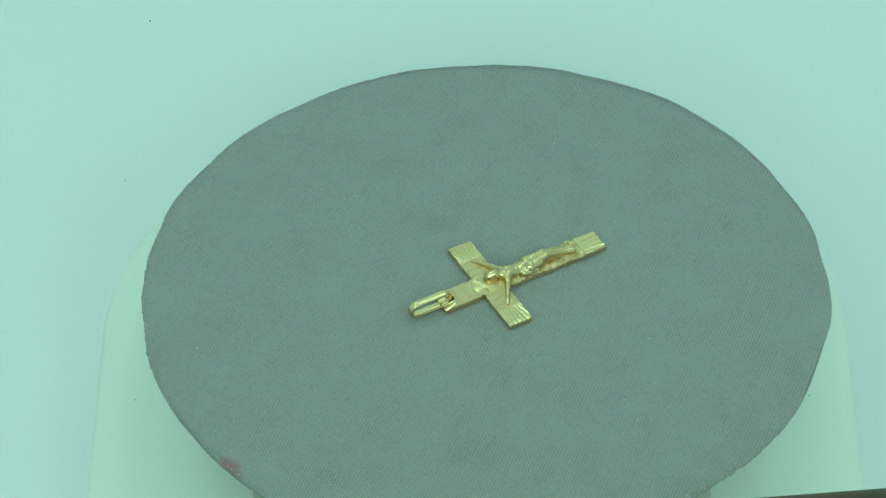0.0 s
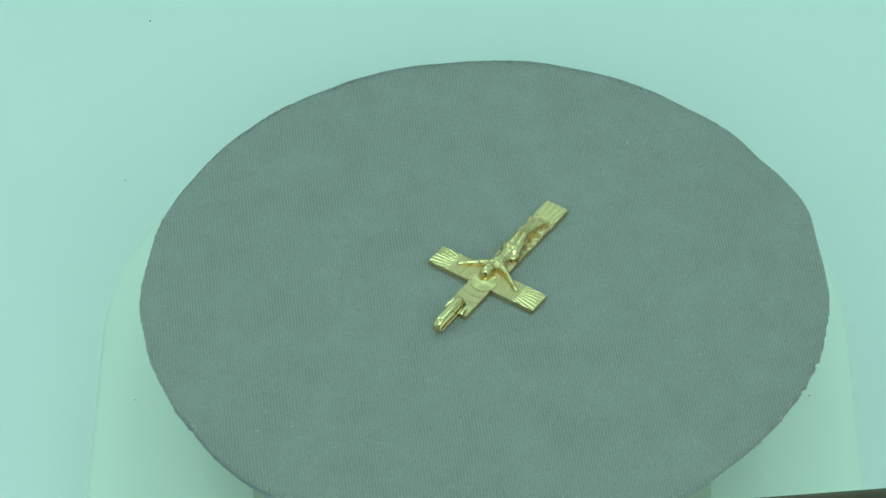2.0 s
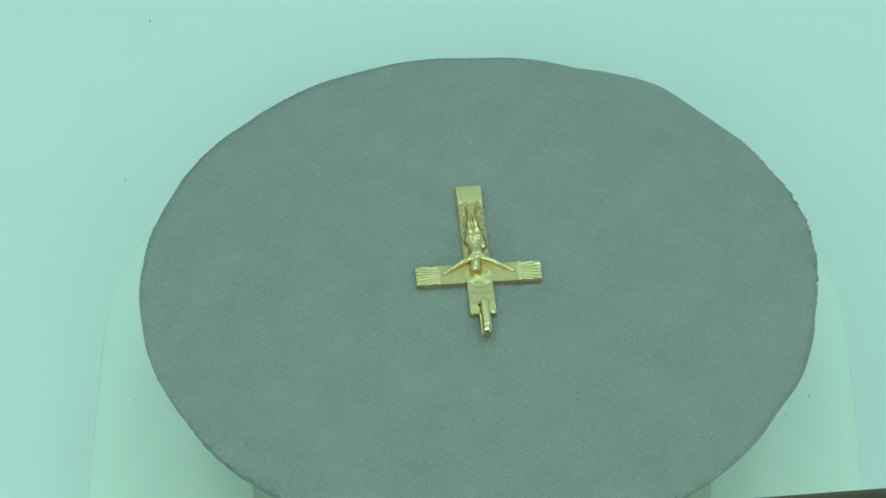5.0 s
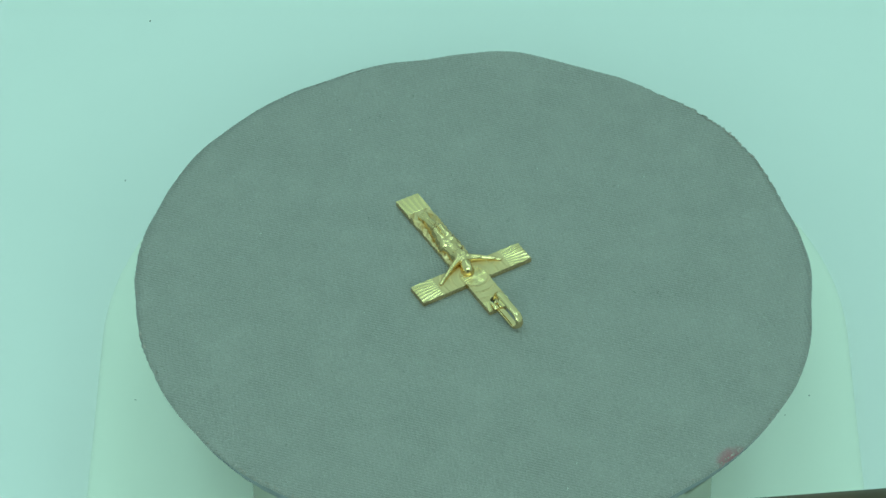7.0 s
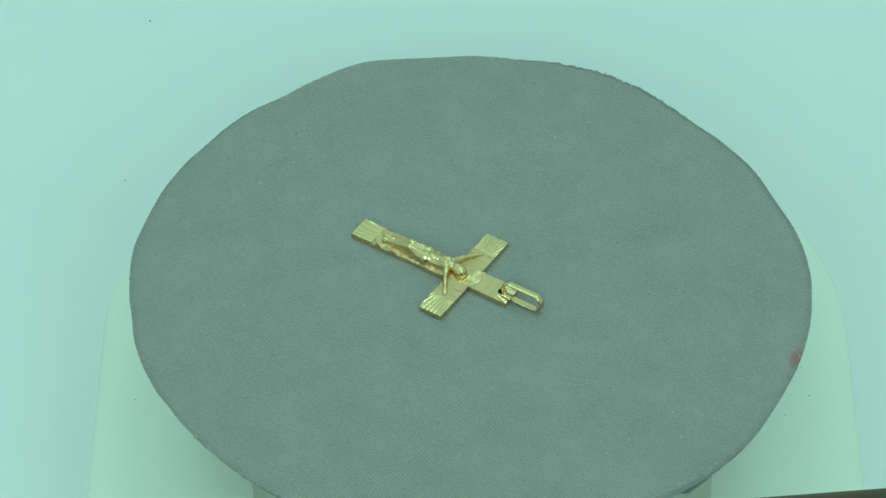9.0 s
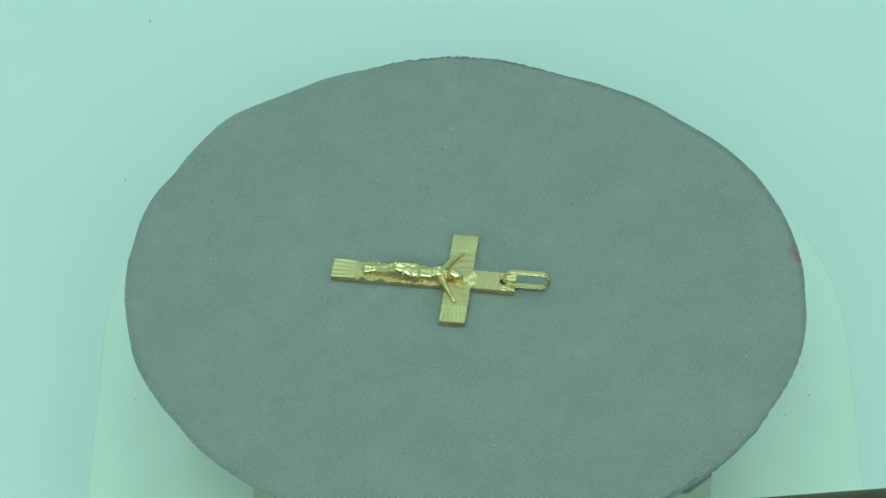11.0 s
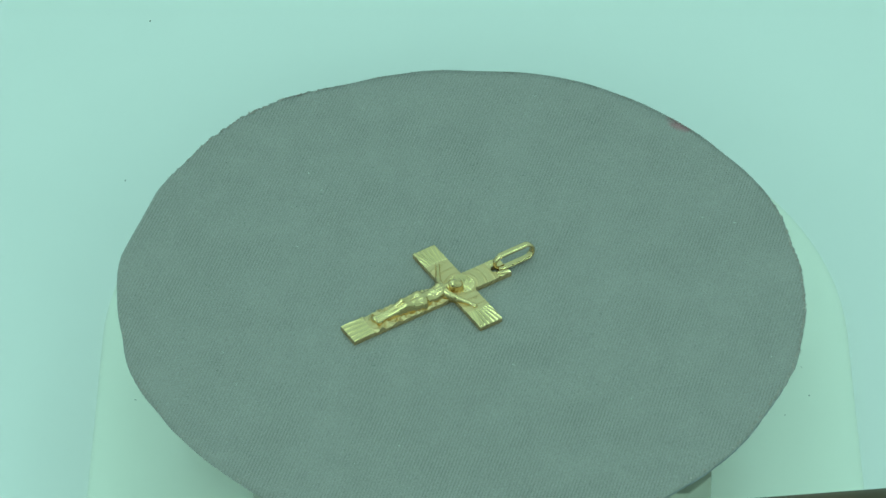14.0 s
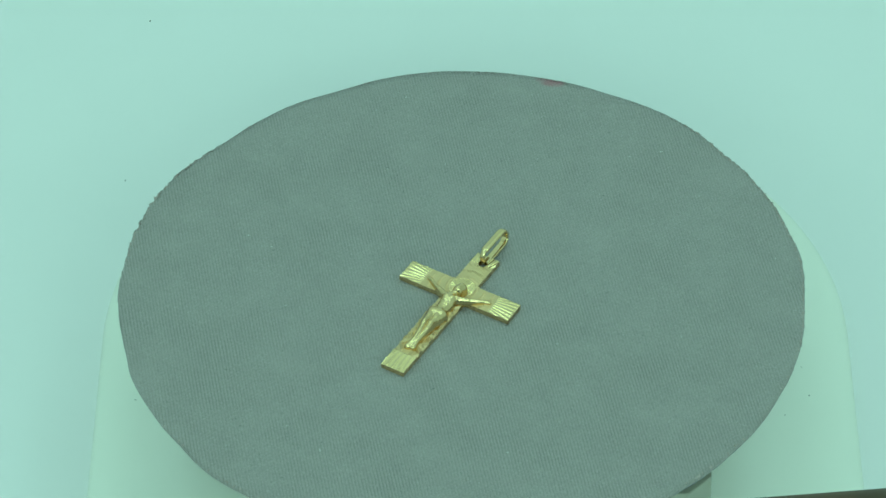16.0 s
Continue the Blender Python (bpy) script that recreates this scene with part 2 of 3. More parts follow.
def disc_bm(radius, rings, n, z_top, z_bottom, relief=None):
    """A round plate with a top of several rings, a rounded lip, a side and an underside."""
    bm = bmesh.new()
    angles = [2 * math.pi * i / n for i in range(n)]

    def ring(scale, shrink, z):
        out = []
        for a in angles:
            r = radius(a) * scale - shrink
            x, y = RIM_AT[0] + r * math.cos(a), RIM_AT[1] + r * math.sin(a)
            out.append(bm.verts.new((x, y, z + (relief(x, y) if relief else 0.0))))
        return out

    t = z_top - z_bottom
    loops = [ring((k + 1) / rings, 0.0003, z_top) for k in range(rings)]
    loops += [ring(1, 0.0001, z_top - t * 0.12), ring(1, 0.0, z_top - t * 0.35), ring(1, 0.00005, z_bottom)]
    centre = bm.verts.new((RIM_AT[0], RIM_AT[1], z_top))
    low = bm.verts.new((RIM_AT[0], RIM_AT[1], z_bottom))
    for i in range(n):
        j = (i + 1) % n
        bm.faces.new((centre, loops[0][i], loops[0][j]))
        for p, q in zip(loops, loops[1:]):
            bm.faces.new((p[i], q[i], q[j], p[j]))
        bm.faces.new((low, loops[-1][j], loops[-1][i]))
    return bm


def edge_lift(x, y):
    """The cut edge of the cloth curls off the board in places."""
    dx, dy = x - RIM_AT[0], y - RIM_AT[1]
    a = math.atan2(dy, dx)
    near = min(max((math.hypot(dx, dy) - RIM_R + 0.012) / 0.012, 0.0), 1.1) ** 2
    curl = 0.001 * sum(c * math.cos(k * a) + s * math.sin(k * a) for k, c, s in LIFT_WAVES)
    return near * max(curl, -0.0003)


def cloth_relief(x, y):
    return edge_lift(x, y) + 0.00005 * noise.noise((x * 90, y * 90, 1.0)) + 0.00002 * noise.noise((x * 400, y * 400, 2.0)) - 0.00004


RIB_PROFILE = ((0.0, -0.17), (0.07, -0.15), (0.17, -0.055), (0.30, -0.012), (0.5, 0.0), (0.70, -0.012), (0.83, -0.055), (0.93, -0.15))


def ribbed_sheet():
    """The cloth: rounded ribs side by side, with narrow grooves between, cut off at the rim and turned down there."""
    a = radians(RIB_TURN)
    turn = np.array(((math.cos(a), -math.sin(a)), (math.sin(a), math.cos(a))))
    angles = np.linspace(0, 2 * math.pi, 6001)
    radii = np.array([rim_radius(t) for t in angles])
    rim = np.stack((RIM_AT[0] + radii * np.cos(angles), RIM_AT[1] + radii * np.sin(angles)), 1) @ turn   # along, across
    low, high = rim[:, 1].argmin(), rim[:, 1].argmax()
    first, last = min(low, high), max(low, high)
    one, two = rim[first:last + 1], np.concatenate((rim[last:-1], rim[:first + 1]))
    sides = [half[half[:, 1].argsort()] for half in (one, two)]
    lines = []
    for k in range(-112, 113):
        for p, z in RIB_PROFILE:
            v = (k + p) * RIB_STEP
            if rim[:, 1].min() + 0.00005 < v < rim[:, 1].max() - 0.00005:
                ends = sorted(np.interp(v, half[:, 1], half[:, 0]) for half in sides)
                lines.append((v, z, ends[0], ends[1]))
    verts, faces, n = [], [], 64
    for v, z, u0, u1 in lines:
        for k in range(-1, n + 2):
            u = u0 + (u1 - u0) * min(max(k, 0), n) / n
            x, y = u * math.cos(a) - v * math.sin(a), u * math.sin(a) + v * math.cos(a)
            if k in (-1, n + 1):
                verts.append((x, y, edge_lift(x, y) - 0.0005))
                continue
            sway = 0.00003 * noise.noise((x * 130, y * 130, 4.0)) + 0.00002 * noise.noise((x * 700, y * 700, 9.0))
            deep = 0.00094 + 0.0005 * noise.noise((x * 170, y * 170, 6.0)) + 0.0005 * noise.noise((x * 900, y * 900, 8.0))
            verts.append((x - sway * math.sin(a), y + sway * math.cos(a), z * deep * 0.28 + cloth_relief(x, y)))
    row = n + 3
    for i in range(len(lines) - 1):
        for k in range(row - 1):
            p = i * row + k
            faces.append((p, p + 1, p + row + 1, p + row))
    return verts, faces


CLUMPS = [(-0.0474, -0.0073), (-0.0114, -0.0385), (0.0046, -0.0458), (-0.0203, 0.0171)]    # where fluff gathers
DECK_WEST, DECK_EAST = -0.0585, 0.0590


def rounded_slab(x0, x1, y0, y1, r, z0, z1, lip, roll):
    """A slab with rounded corners whose upper edge falls by lip over the width roll."""
    outline = []
    for cx, cy, a0 in ((x1 - r, y1 - r, 0), (x0 + r, y1 - r, 90), (x0 + r, y0 + r, 180), (x1 - r, y0 + r, 270)):
        for k in range(25):
            a = radians(a0 + 90 * k / 24)
            outline.append((cx, cy, r, math.cos(a), math.sin(a)))
    levels = [(0.0, z0)] + [(roll * (1 - math.cos(radians(t))), z1 - lip * (1 - math.sin(radians(t)))) for t in range(2, 91, 8)]
    bm = bmesh.new()
    loops = [[bm.verts.new((cx + (q - d) * c, cy + (q - d) * s, z)) for cx, cy, q, c, s in outline] for d, z in levels]
    n = len(outline)
    for p, q in zip(loops, loops[1:]):
        for i in range(n):
            j = (i + 1) % n
            bm.faces.new((p[i], p[j], q[j], q[i]))
    bm.faces.new(loops[-1])
    bm.faces.new(loops[0][::-1])
    return bm


def build_turntable():
    table = new("turntable")
    tagged(table, "olive-grey display turntable with a round grey cloth-covered board", "turntable")
    table.matrix_world = pose(0, 0, FLOOR_Z)
    h = -0.0065 - FLOOR_Z
    part("low_body", rounded_slab(DECK_WEST, DECK_EAST, -0.090, 0.079, 0.054, 0.0, DECK_Z - FLOOR_Z, 0.0030, 0.0085), CREAM, table,
         "low cream plastic body with rounded corners", True)
    bm = box_bm(-0.0315, 0.0338, -0.0330, 0.0330, DECK_Z - FLOOR_Z, h - 0.002)
    upright = [e for e in bm.edges if abs(e.verts[0].co.z - e.verts[1].co.z) > 0.01]
    bmesh.ops.bevel(bm, geom=upright, offset=0.0034, segments=1, affect="EDGES")
    bmesh.ops.bevel(bm, geom=[e for e in bm.edges], offset=0.0002, segments=2, affect="EDGES", profile=0.5)
    part("base", bm, PLINTH, table, "square olive-grey plastic base with cut corners")
    bm = bmesh.new()
    bmesh.ops.create_cone(bm, cap_ends=True, segments=48, radius1=0.014, radius2=0.013, depth=0.002)
    bmesh.ops.translate(bm, vec=(0, 0, h - 0.001), verts=bm.verts)
    part("bearing", bm, BOARD, table)
    top = part("disc", disc_bm(lambda a: rim_radius(a) * 0.75 + 0.25 * RIM_R - 0.0010 + 0.0007 * math.cos(a - radians(64)), 2, 360, -0.0010, -0.0022), BOARD, table, "thin blue-grey board", True)
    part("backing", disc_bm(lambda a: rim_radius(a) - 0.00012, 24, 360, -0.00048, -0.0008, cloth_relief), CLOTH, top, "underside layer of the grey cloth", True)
    verts, faces = ribbed_sheet()
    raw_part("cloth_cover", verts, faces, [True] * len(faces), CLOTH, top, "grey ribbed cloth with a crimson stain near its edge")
    bm = bmesh.new()
    bmesh.ops.create_cone(bm, cap_ends=True, segments=48, radius1=0.010, radius2=0.010, depth=0.0043)
    bmesh.ops.translate(bm, vec=(0, 0, -0.0022 - 0.00215), verts=bm.verts)
    part("hub", bm, BOARD, top)
    # cut thread ends along the rim
    rnd = random.Random(5)
    verts, faces = [], []
    for i in range(2600):
        a = rnd.random() * 2 * math.pi
        if rnd.random() > ragged(a) or radians(196) < a < radians(232):     # that stretch is cut clean
            continue
        r = rim_radius(a) - 0.00032
        z = edge_lift(RIM_AT[0] + r * math.cos(a), RIM_AT[1] + r * math.sin(a)) - rnd.random() * 0.00035
        if rnd.random() < 0.5:
            z += 0.0001                        # on the upper edge
        length = 0.00020 + 0.00026 * rnd.random() ** 2
        way = a + rnd.uniform(-0.7, 0.7)
        w = rnd.uniform(0.00008, 0.00016)
        p0 = Vector((RIM_AT[0] + r * math.cos(a), RIM_AT[1] + r * math.sin(a), z))
        p2 = p0 + Vector((math.cos(way), math.sin(way), rnd.uniform(-0.6, 0.05))) * length
        p1 = (p0 + p2) / 2 + Vector((0, 0, rnd.uniform(-0.00002, 0.00006)))
        side = Vector((-math.sin(way), math.cos(way), 0))
        up = Vector((0, 0, 1))
        base = len(verts)
        for p, k in ((p0, 1.0), (p1, 1.1), (p2, 0.55)):
            verts += [p + side * w * k, p + up * w * k, p - side * w * k, p - up * w * k]
        for s in (0, 4):
            for j in range(4):
                faces.append((base + s + j, base + s + (j + 1) % 4, base + s + 4 + (j + 1) % 4, base + s + 4 + j))
        faces.append((base + 8, base + 9, base + 10, base + 11))
    fray = raw_part("frayed_threads", verts, faces, [True] * len(faces), FRAY, top, "short frayed threads along the cut edge")
    tagged(fray, kind="stuff")
    # fluff caught in the cloth
    for name, mat, count, seed in (("dark_fluff", DUST, 110, 21), ("pale_fluff", LINT, 16, 22)):
        rnd = random.Random(seed)
        verts, faces = [], []
        for i in range(count):
            a, r = rnd.random() * 2 * math.pi, 0.047 * math.sqrt(rnd.random())
            p = Vector((RIM_AT[0] + r * math.cos(a), RIM_AT[1] + r * math.sin(a), 0.00002))
            if name == "dark_fluff" and i < 8 * len(CLUMPS):
                p = Vector((*CLUMPS[i // 8], 0.00002)) + Vector((rnd.gauss(0, 0.0007), rnd.gauss(0, 0.0005), 0))
            elif abs(p.x) < 0.012 and abs(p.y) < 0.02:
                continue
            way, length, w = rnd.random() * 6.28, rnd.uniform(0.00012, 0.0004), rnd.uniform(0.00004, 0.00008)
            for k in range(2):
                d = Vector((math.cos(way), math.sin(way), 0)) * length / 2
                s = Vector((-math.sin(way), math.cos(way), 0)) * w
                base = len(verts)
                verts += [p - d, p - d * 0.3 + s, p + d, p - d * 0.2 - s, p + Vector((0, 0, w * 1.4)), p - Vector((0, 0, 0.00004))]
                for j in range(4):
                    faces.append((base + j, base + (j + 1) % 4, base + 4))
                    faces.append((base + (j + 1) % 4, base + j, base + 5))
                p, way = p + d, way + rnd.uniform(0.4, 1.2)
        tagged(raw_part(name, verts, faces, [True] * len(faces), mat, top), kind="stuff")
    return top


# ---------------------------------------------------------------- pendant
MM = 0.001
HALF, ARM, FOOT, TOP = 1.88, 9.2, -18.7, 8.3      # the cross, in millimetres
PLATE = 0.85
HOLE = (0.0, 6.60, 0.66)
HALO = (0.0, 0.75, 1.90)                           # centre and radius of the rayed disc
FAN_IN, FOOT_IN, TOP_IN = 5.75, 15.25, 6.1         # where the fluted ends begin, from the middle


def flutes(across, out, start, end, pitch, focus):
    """Hollow flutes with sharp ridges between, which spread from a point inside the cross."""
    ramp = min(max((out - start) / 0.45, 0.0), 1.0)
    angle = math.degrees(math.atan2(across, out - start + focus))
    k = angle / pitch + 0.18
    f = 2 * (k % 1.0) - 1
    uneven = (0.55 + 0.45 * min(max((out - start) / (end - start), 0.0), 1.0)) * (0.95 + 0.5 * noise.noise((math.floor(k) * 3.7, end, 0.3)))
    fall = 0.10 * (1 - (1 - min(max((end - out) / 1.1, 0.0), 1.0)) ** 2) - 0.10
    return 0.03 * ramp - 0.105 * ramp * uneven * (1 - f * f) + fall * 0.5


def region(x, y):
    if abs(x) > HALF:
        return ("east_fan" if x > 0 else "west_fan") if math.hypot(x, y * 0.8) > FAN_IN else "plate"
    if math.hypot(x * 0.9, y) > FOOT_IN:
        return "foot_fan"
    if y > TOP_IN + 0.35 - 0.1 * x * x:
        return "top_fan"
    if x * x + (y - HALO[1]) ** 2 < HALO[2] ** 2:
        return "halo"
    return "plate"


def top_height(x, y):
    where = region(x, y)
    if where in ("east_fan", "west_fan"):
        return PLATE + flutes(y, abs(x), FAN_IN - 0.15, ARM, 5.0, 4.4)
    if where == "foot_fan":
        return PLATE + 0.7 * flutes(x, -y, FOOT_IN - 0.1, -FOOT, 4.0, 10.0)
    if where == "top_fan":
        return PLATE + flutes(x, y, TOP_IN, TOP, 8.5, 3.0)
    if where == "halo":
        r, a = math.hypot(x, y - HALO[1]), math.atan2(y - HALO[1], x)
        ray = abs(2 * ((a * 26 / (2 * math.pi)) % 1.0) - 1)
        return PLATE + 0.02 + 0.16 * (1 - r / HALO[2]) ** 1.5 - 0.085 * min(r / 0.8, 1.0) * ray
    # matt ground with beaded arcs round the rayed disc
    z = PLATE - 0.03 + 0.020 * noise.noise((x * 5, y * 5, 0.5)) + 0.014 * noise.noise((x * 12, y * 12, 3.5))
    r, a = math.hypot(x, y - HALO[1]), math.atan2(y - HALO[1], x)
    if y > -2.2:
        for ring, beads, wide in ((2.30, 38, 0.20), (3.55, 52, 0.24), (3.95, 0, 0.10), (4.95, 72, 0.24), (5.3, 0, 0.10)):
            off = abs(r - ring) / wide
            if off < 1:
                z += (0.24 * max(math.cos(a * beads), 0.0) if beads else -0.03) * (1 - off * off)
    # twisted rough growth on either side of the figure
    if y < -2.4 and abs(x) > 0.5:
        side = min((abs(x) - 0.5) / 0.35, 1.0) * min((-2.4 - y) / 0.7, 1.0) * min((y + FOOT_IN + 0.1) / 0.5, 1.0)
        s = 1 if x > 0 else -1
        vine = 0.0
        for k, (phase, length) in enumerate(((0.0, 2.9), (1.9, 2.3))):
            mid = 1.28 + 0.42 * math.sin(2 * math.pi * y / length + phase + s)
            vine = max(vine, (0.23 + 0.12 * noise.noise((y * 1.7, s * 3.0, k))) * max(1 - ((abs(x) - mid) / 0.30) ** 2, 0.0))
        knot = max(noise.noise((x * 1.9 + 4, y * 1.3, 2.0)) - 0.05, 0.0) * 0.75
        z += max(side, 0.0) * (max(vine, knot) * 1.25 - 0.24)
    return z


def height_patch(inside, height, x0, x1, y0, y1, step, floor_z):
    """A relief over the cells for which inside() holds, with upright walls down to floor_z(x, y) and a flat underside."""
    nx, ny = round((x1 - x0) / step), round((y1 - y0) / step)
    cells = {(i, j) for i in range(nx) for j in range(ny) if inside(x0 + (i + 0.5) * step, y0 + (j + 0.5) * step)}
    verts, faces, smooth, index = [], [], [], {}

    def vert(i, j, level):
        key = (i, j, level)
        if key not in index:
            x, y = x0 + i * step, y0 + j * step
            z = floor_z if level > 0 else height(x, y)
            index[key] = len(verts)
            verts.append((x * MM, y * MM, z * MM))
        return index[key]

    for i, j in sorted(cells):
        faces.append((vert(i, j, 0), vert(i + 1, j, 0), vert(i + 1, j + 1, 0), vert(i, j + 1, 0)))
        smooth.append(True)
        faces.append((vert(i, j + 1, 1), vert(i + 1, j + 1, 1), vert(i + 1, j, 1), vert(i, j, 1)))
        smooth.append(False)
        for di, dj, a, b in ((-1, 0, (0, 1), (0, 0)), (1, 0, (1, 0), (1, 1)), (0, -1, (0, 0), (1, 0)), (0, 1, (1, 1), (0, 1))):
            if (i + di, j + dj) not in cells:
                p, q = (i + a[0], j + a[1]), (i + b[0], j + b[1])
                faces.append((vert(*q, -1), vert(*p, -1), vert(*p, 2), vert(*q, 2)))
                smooth.append(False)
    return verts, faces, smooth


def on_cross(x, y):
    if (x - HOLE[0]) ** 2 + (y - HOLE[1]) ** 2 < HOLE[2] ** 2:
        return False
    return (abs(x) < HALF and FOOT < y < TOP) or (abs(x) < ARM and abs(y) < HALF)


# the small cast figure: rounded forms from (x, y, z, half width, height) to (x, y, z, half width, height)
ROUNDS = [
    ((0.45, -0.25, 1.70, 0.95, 0.76), (0.34, -0.95, 1.85, 0.92, 0.84)),          # head
    ((0.62, -0.75, 1.70, 0.50, 0.60), (0.40, -1.30, 1.65, 0.52, 0.50)),
    ((0.15, -1.3, 1.55, 0.55, 0.5), (0.0, -2.1, 1.50, 0.75, 0.6)),
    ((-0.80, -2.45, 1.45, 0.70, 0.62), (0.80, -2.45, 1.45, 0.70, 0.62)),         # shoulders
    ((-0.42, -3.0, 1.50, 0.80, 0.86), (-0.30, -3.5, 1.42, 0.78, 0.82)),          # chest
    ((0.42, -3.0, 1.50, 0.80, 0.86), (0.38, -3.5, 1.42, 0.78, 0.82)),
    ((0.05, -3.2, 1.40, 1.25, 0.85), (0.12, -5.2, 1.25, 1.10, 0.72)),
    ((0.12, -5.2, 1.25, 1.10, 0.72), (0.14, -6.1, 1.32, 1.35, 0.92)),
    ((-0.50, -6.5, 1.32, 1.08, 1.00), (0.70, -6.4, 1.32, 1.02, 1.00)),           # cloth round the hips
    ((-0.50, -6.8, 1.42, 1.00, 0.86), (-0.42, -8.0, 1.55, 0.92, 0.80)),
    ((0.62, -6.8, 1.42, 0.96, 0.86), (0.62, -7.8, 1.55, 0.88, 0.80)),
    ((-0.38, -7.6, 1.60, 0.74, 0.75), (-0.26, -9.4, 2.00, 0.66, 0.72)),          # thighs and knees
    ((0.60, -7.4, 1.55, 0.72, 0.72), (0.66, -9.2, 1.90, 0.64, 0.68)),
    ((-0.26, -9.4, 2.00, 0.64, 0.72), (-0.22, -10.1, 1.80, 0.58, 0.60)),
    ((0.66, -9.2, 1.90, 0.62, 0.68), (0.60, -10.0, 1.70, 0.56, 0.58)),
    ((-0.22, -10.1, 1.75, 0.54, 0.56), (-0.12, -12.6, 1.15, 0.42, 0.42)),        # shins
    ((0.60, -10.0, 1.65, 0.52, 0.54), (0.34, -12.6, 1.10, 0.40, 0.42)),
    ((-0.14, -12.5, 1.15, 0.46, 0.46), (-0.30, -13.9, 1.10, 0.54, 0.42)),        # feet
    ((0.34, -12.5, 1.10, 0.42, 0.44), (0.42, -13.7, 1.05, 0.50, 0.40)),
    ((-1.05, -5.3, 1.15, 0.62, 0.50), (-1.30, -7.3, 1.00, 0.40, 0.34)),          # loose end of the cloth
]
for s in (-1, 1):
    ROUNDS += [((s * 1.00, -2.45, 1.45, 0.66, 0.55), (s * 2.4, -1.75, 1.30, 0.46, 0.40)),
               ((s * 2.4, -1.75, 1.30, 0.46, 0.40), (s * 4.3, -0.60, 1.08, 0.32, 0.26)),
               ((s * 4.3, -0.60, 1.08, 0.34, 0.26), (s * 5.05, -0.15, 0.98, 0.36, 0.20))]


def round_height(x, y):
    best, total = -1.0, 0.0
    for a, b in ROUNDS:
        dx, dy = b[0] - a[0], b[1] - a[1]
        k = min(max(((x - a[0]) * dx + (y - a[1]) * dy) / (dx * dx + dy * dy), 0.0), 1.0)
        px, py, pz, r, h = (a[i] + (b[i] - a[i]) * k for i in range(5))
        d2 = (x - px) ** 2 + (y - py) ** 2
        if d2 < r * r:
            z = 0.82 + (pz + h - 0.82) * (1 - d2 / (r * r)) ** 0.42
            best = max(best, z)
            total += math.exp(9 * z)
    if total:
        best = math.log(total) / 9        # forms melt softly into one another
        if -8.1 < y < -5.6 and abs(x) < 1.7:
            best += 0.03 * math.sin(x * 4.2 + y * 3.4 + 1.2 * math.sin(y * 1.7))
        if -4.9 < y < -3.3 and abs(x) < 1.0:
            best += 0.018 * math.sin(y * 11)
        if y > -1.3 and abs(x) < 1.2:
            best += 0.02 * math.sin(x * 9 - y * 5)
    return best


def figure_height(x, y):
    h = round_height(x, y)
    return h if h > 0 else PLATE - 0.3


def build_bail(pendant):
    """A flat-wire link standing on edge through the hole: a rounded section swept round a long oval."""
    half_len, half_h, thick, wide = 3.55, 1.45, 0.50, 1.16
    path = []
    straight = half_len - half_h
    for i in range(96):
        a = 2 * math.pi * (i + 0.5) / 96
        cy = straight if math.cos(a) > 0 else -straight
        path.append((cy + (half_h - thick / 2) * math.cos(a), (half_h - thick / 2) * math.sin(a), math.cos(a), math.sin(a)))
    section = []
    for i in range(24):
        a = 2 * math.pi * i / 24
        c, s = math.cos(a), math.sin(a)
        section.append((wide / 2 * math.copysign(abs(c) ** 0.8, c), thick / 2 * math.copysign(abs(s) ** (0.9 if s > 0 else 0.45), s)))
    bm = bmesh.new()
    loops = []
    for y, z, ny, nz in path:
        near = 0.66 if y < -straight - 0.3 else 1.0
        loops.append([bm.verts.new((sx * near * MM, (y + sn * ny) * MM, (z + sn * nz) * MM)) for sx, sn in section])
    for i in range(len(loops)):
        p, q = loops[i], loops[(i + 1) % len(loops)]
        for j in range(len(section)):
            k = (j + 1) % len(section)
            bm.faces.new((p[j], q[j], q[k], p[k]))
    ob = part("bail", bm, GOLD_POLISHED, pendant, "polished gold oval bail standing on edge", True)
    ob.matrix_local = pose(-0.0001, 0.00995, 0.00150, 0, BAIL_LEAN, 0)
    return ob


BAIL_LEAN = -7.0


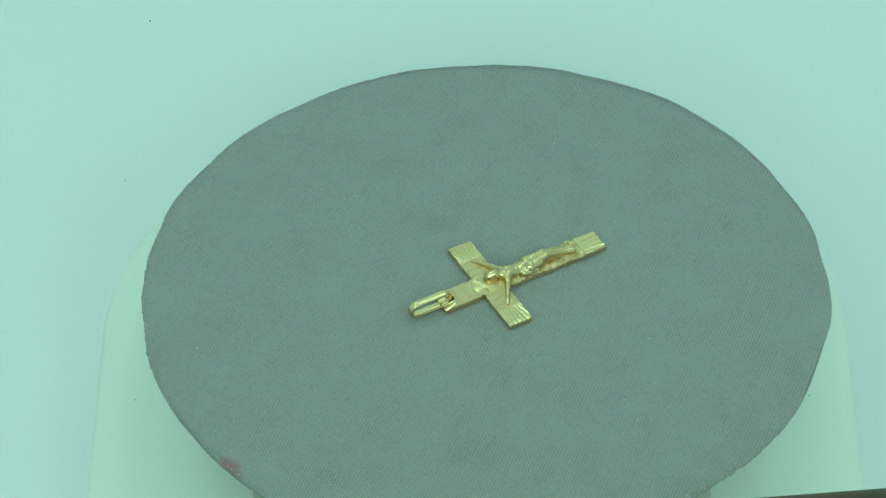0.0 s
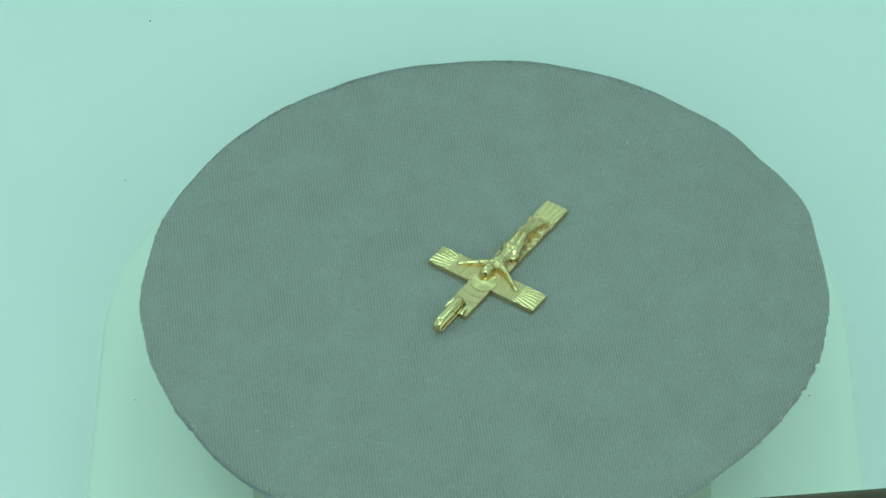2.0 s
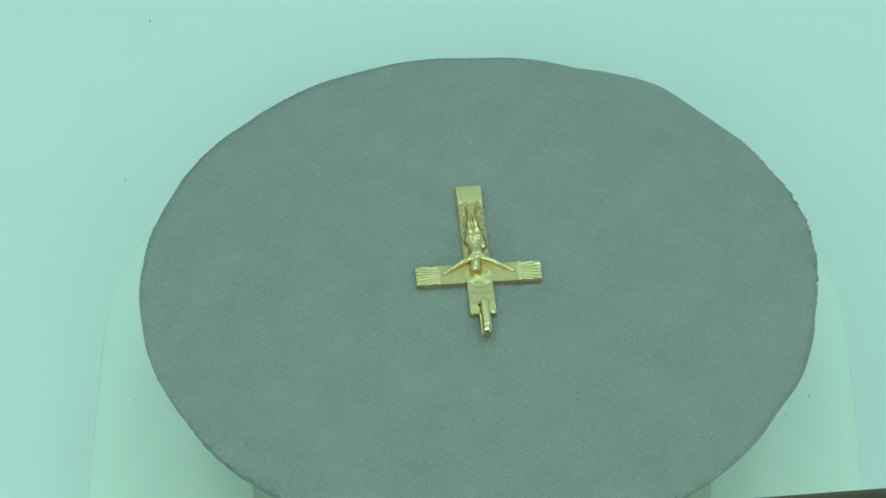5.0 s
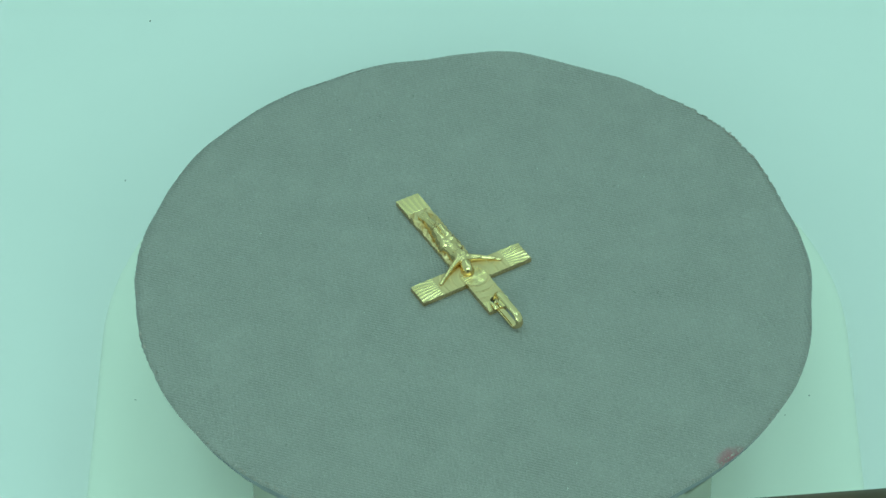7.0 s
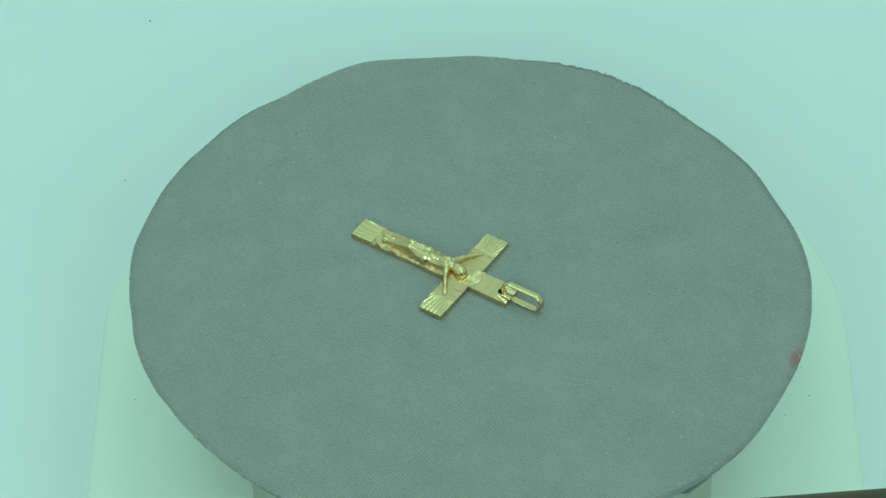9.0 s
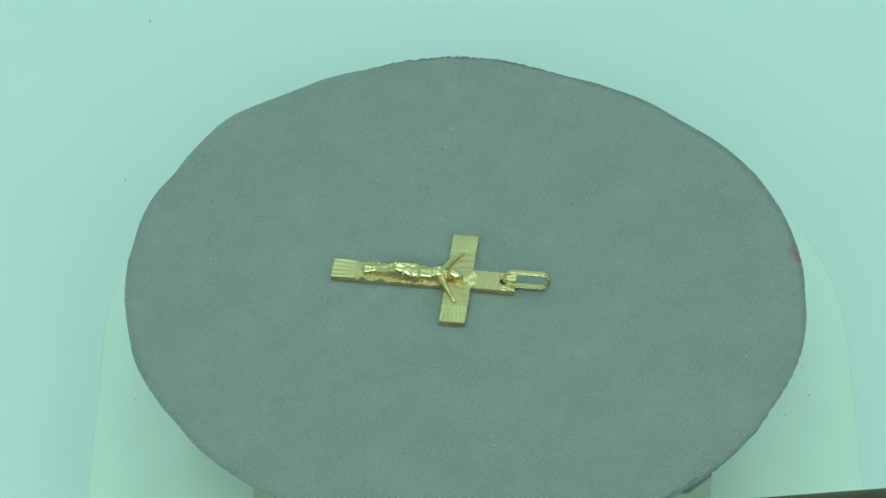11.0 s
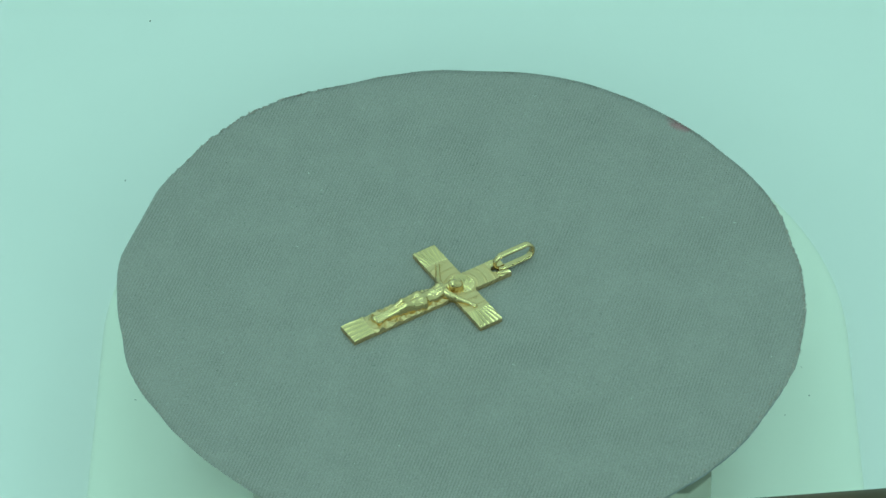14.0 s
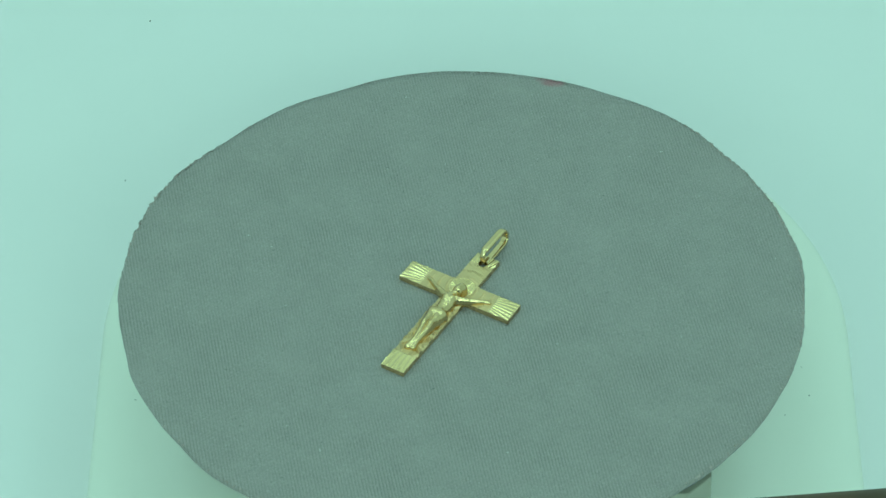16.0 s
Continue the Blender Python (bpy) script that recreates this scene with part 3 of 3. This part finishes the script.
def build_pendant():
    pendant = new("cross_pendant")
    tagged(pendant, "small yellow gold cross pendant with relief figure, lying on grey cloth", "pendant")
    step = 0.055
    names = {"plate": ("cross_plate", GOLD_SATIN, "satin gold plate with beaded arcs"),
             "east_fan": ("fluted_end", GOLD_CUT, "bright fluted gold end"), "west_fan": ("fluted_end", GOLD_CUT, "bright fluted gold end"),
             "foot_fan": ("fluted_end", GOLD_CUT, "bright fluted gold end"), "top_fan": ("fluted_end", GOLD_CUT, "bright fluted gold end"),
             "halo": ("halo", GOLD_CUT, "bright-cut round halo")}
    for key, (name, mat, label) in names.items():
        box = {"plate": (-5.8, 5.8, -15.3, 6.5), "east_fan": (5.4, ARM, -HALF, HALF), "west_fan": (-ARM, -5.4, -HALF, HALF),
               "foot_fan": (-HALF, HALF, FOOT, -15.1), "top_fan": (-HALF, HALF, 6.0, TOP), "halo": (-2.0, 2.0, -1.25, 2.75)}[key]
        box = [round(v / step) * step for v in box]
        v, f, s = height_patch(lambda x, y: on_cross(x, y) and region(x, y) == key, top_height, *box, step, 0.0)
        raw_part(name, v, f, s, mat, pendant, label, GOLD_SIDE)
    v, f, s = height_patch(lambda x, y: round_height(x, y) > 0, figure_height, -5.6, 5.6, -14.6, 0.9, 0.055, PLATE - 0.35)
    raw_part("relief_figure", v, f, s, GOLD_CAST, pendant, "small plain cast gold figure in relief")
    build_bail(pendant)
    return pendant


# ---------------------------------------------------------------- specks on the floor
def build_speck(x, y, z, size, turn):
    bm = bmesh.new()
    bmesh.ops.create_icosphere(bm, subdivisions=2, radius=size)
    for v in bm.verts:
        v.co *= 1 + 0.5 * noise.noise(v.co * (1.3 / size) + Vector((turn, 0, 0)))
        v.co.z *= 0.5
    ob = link_mesh("dust_speck", bm, DUST, True)
    ob.matrix_world = pose(x, y, z + size * 0.25, 0, 0, turn)
    ob.scale = (1.0, 1.7, 1.0)
    return tagged(ob, "tiny dark speck of dust on a pale surface", "dust", group="specks of dust")


SPECKS = [(-0.0558, 0.10235, -0.035, 0.00014, 0), (-0.0521, 0.00841, -0.032, 9e-05, 47), (0.05169, 0.00895, -0.032, 8e-05, 94), (0.04768, 0.00476, -0.032, 8e-05, 141), (-0.0574, 0.06159, -0.035, 0.00011, 188), (0.05088, 0.01505, -0.032, 6e-05, 235)]
for x, y, z, size, turn in SPECKS:
    build_speck(x, y, z, size, turn)

DISC = build_turntable()
PENDANT = build_pendant()
PENDANT_ON = pose(-0.00127, -0.00204, 0.0, 0, 0, -7.67) @ pose(0, 0, 0.0001, 0, 0, 0)


def motions():
    times = [float(t) for t in range(17)]
    walk(DISC, [(t, pose(0, 0, -FLOOR_Z, 0, 0, START + SPIN * t) @ TILT) for t in times])
    walk(PENDANT, [(t, pose(0, 0, 0, 0, 0, START + SPIN * t) @ TILT @ PENDANT_ON) for t in times])


motions()
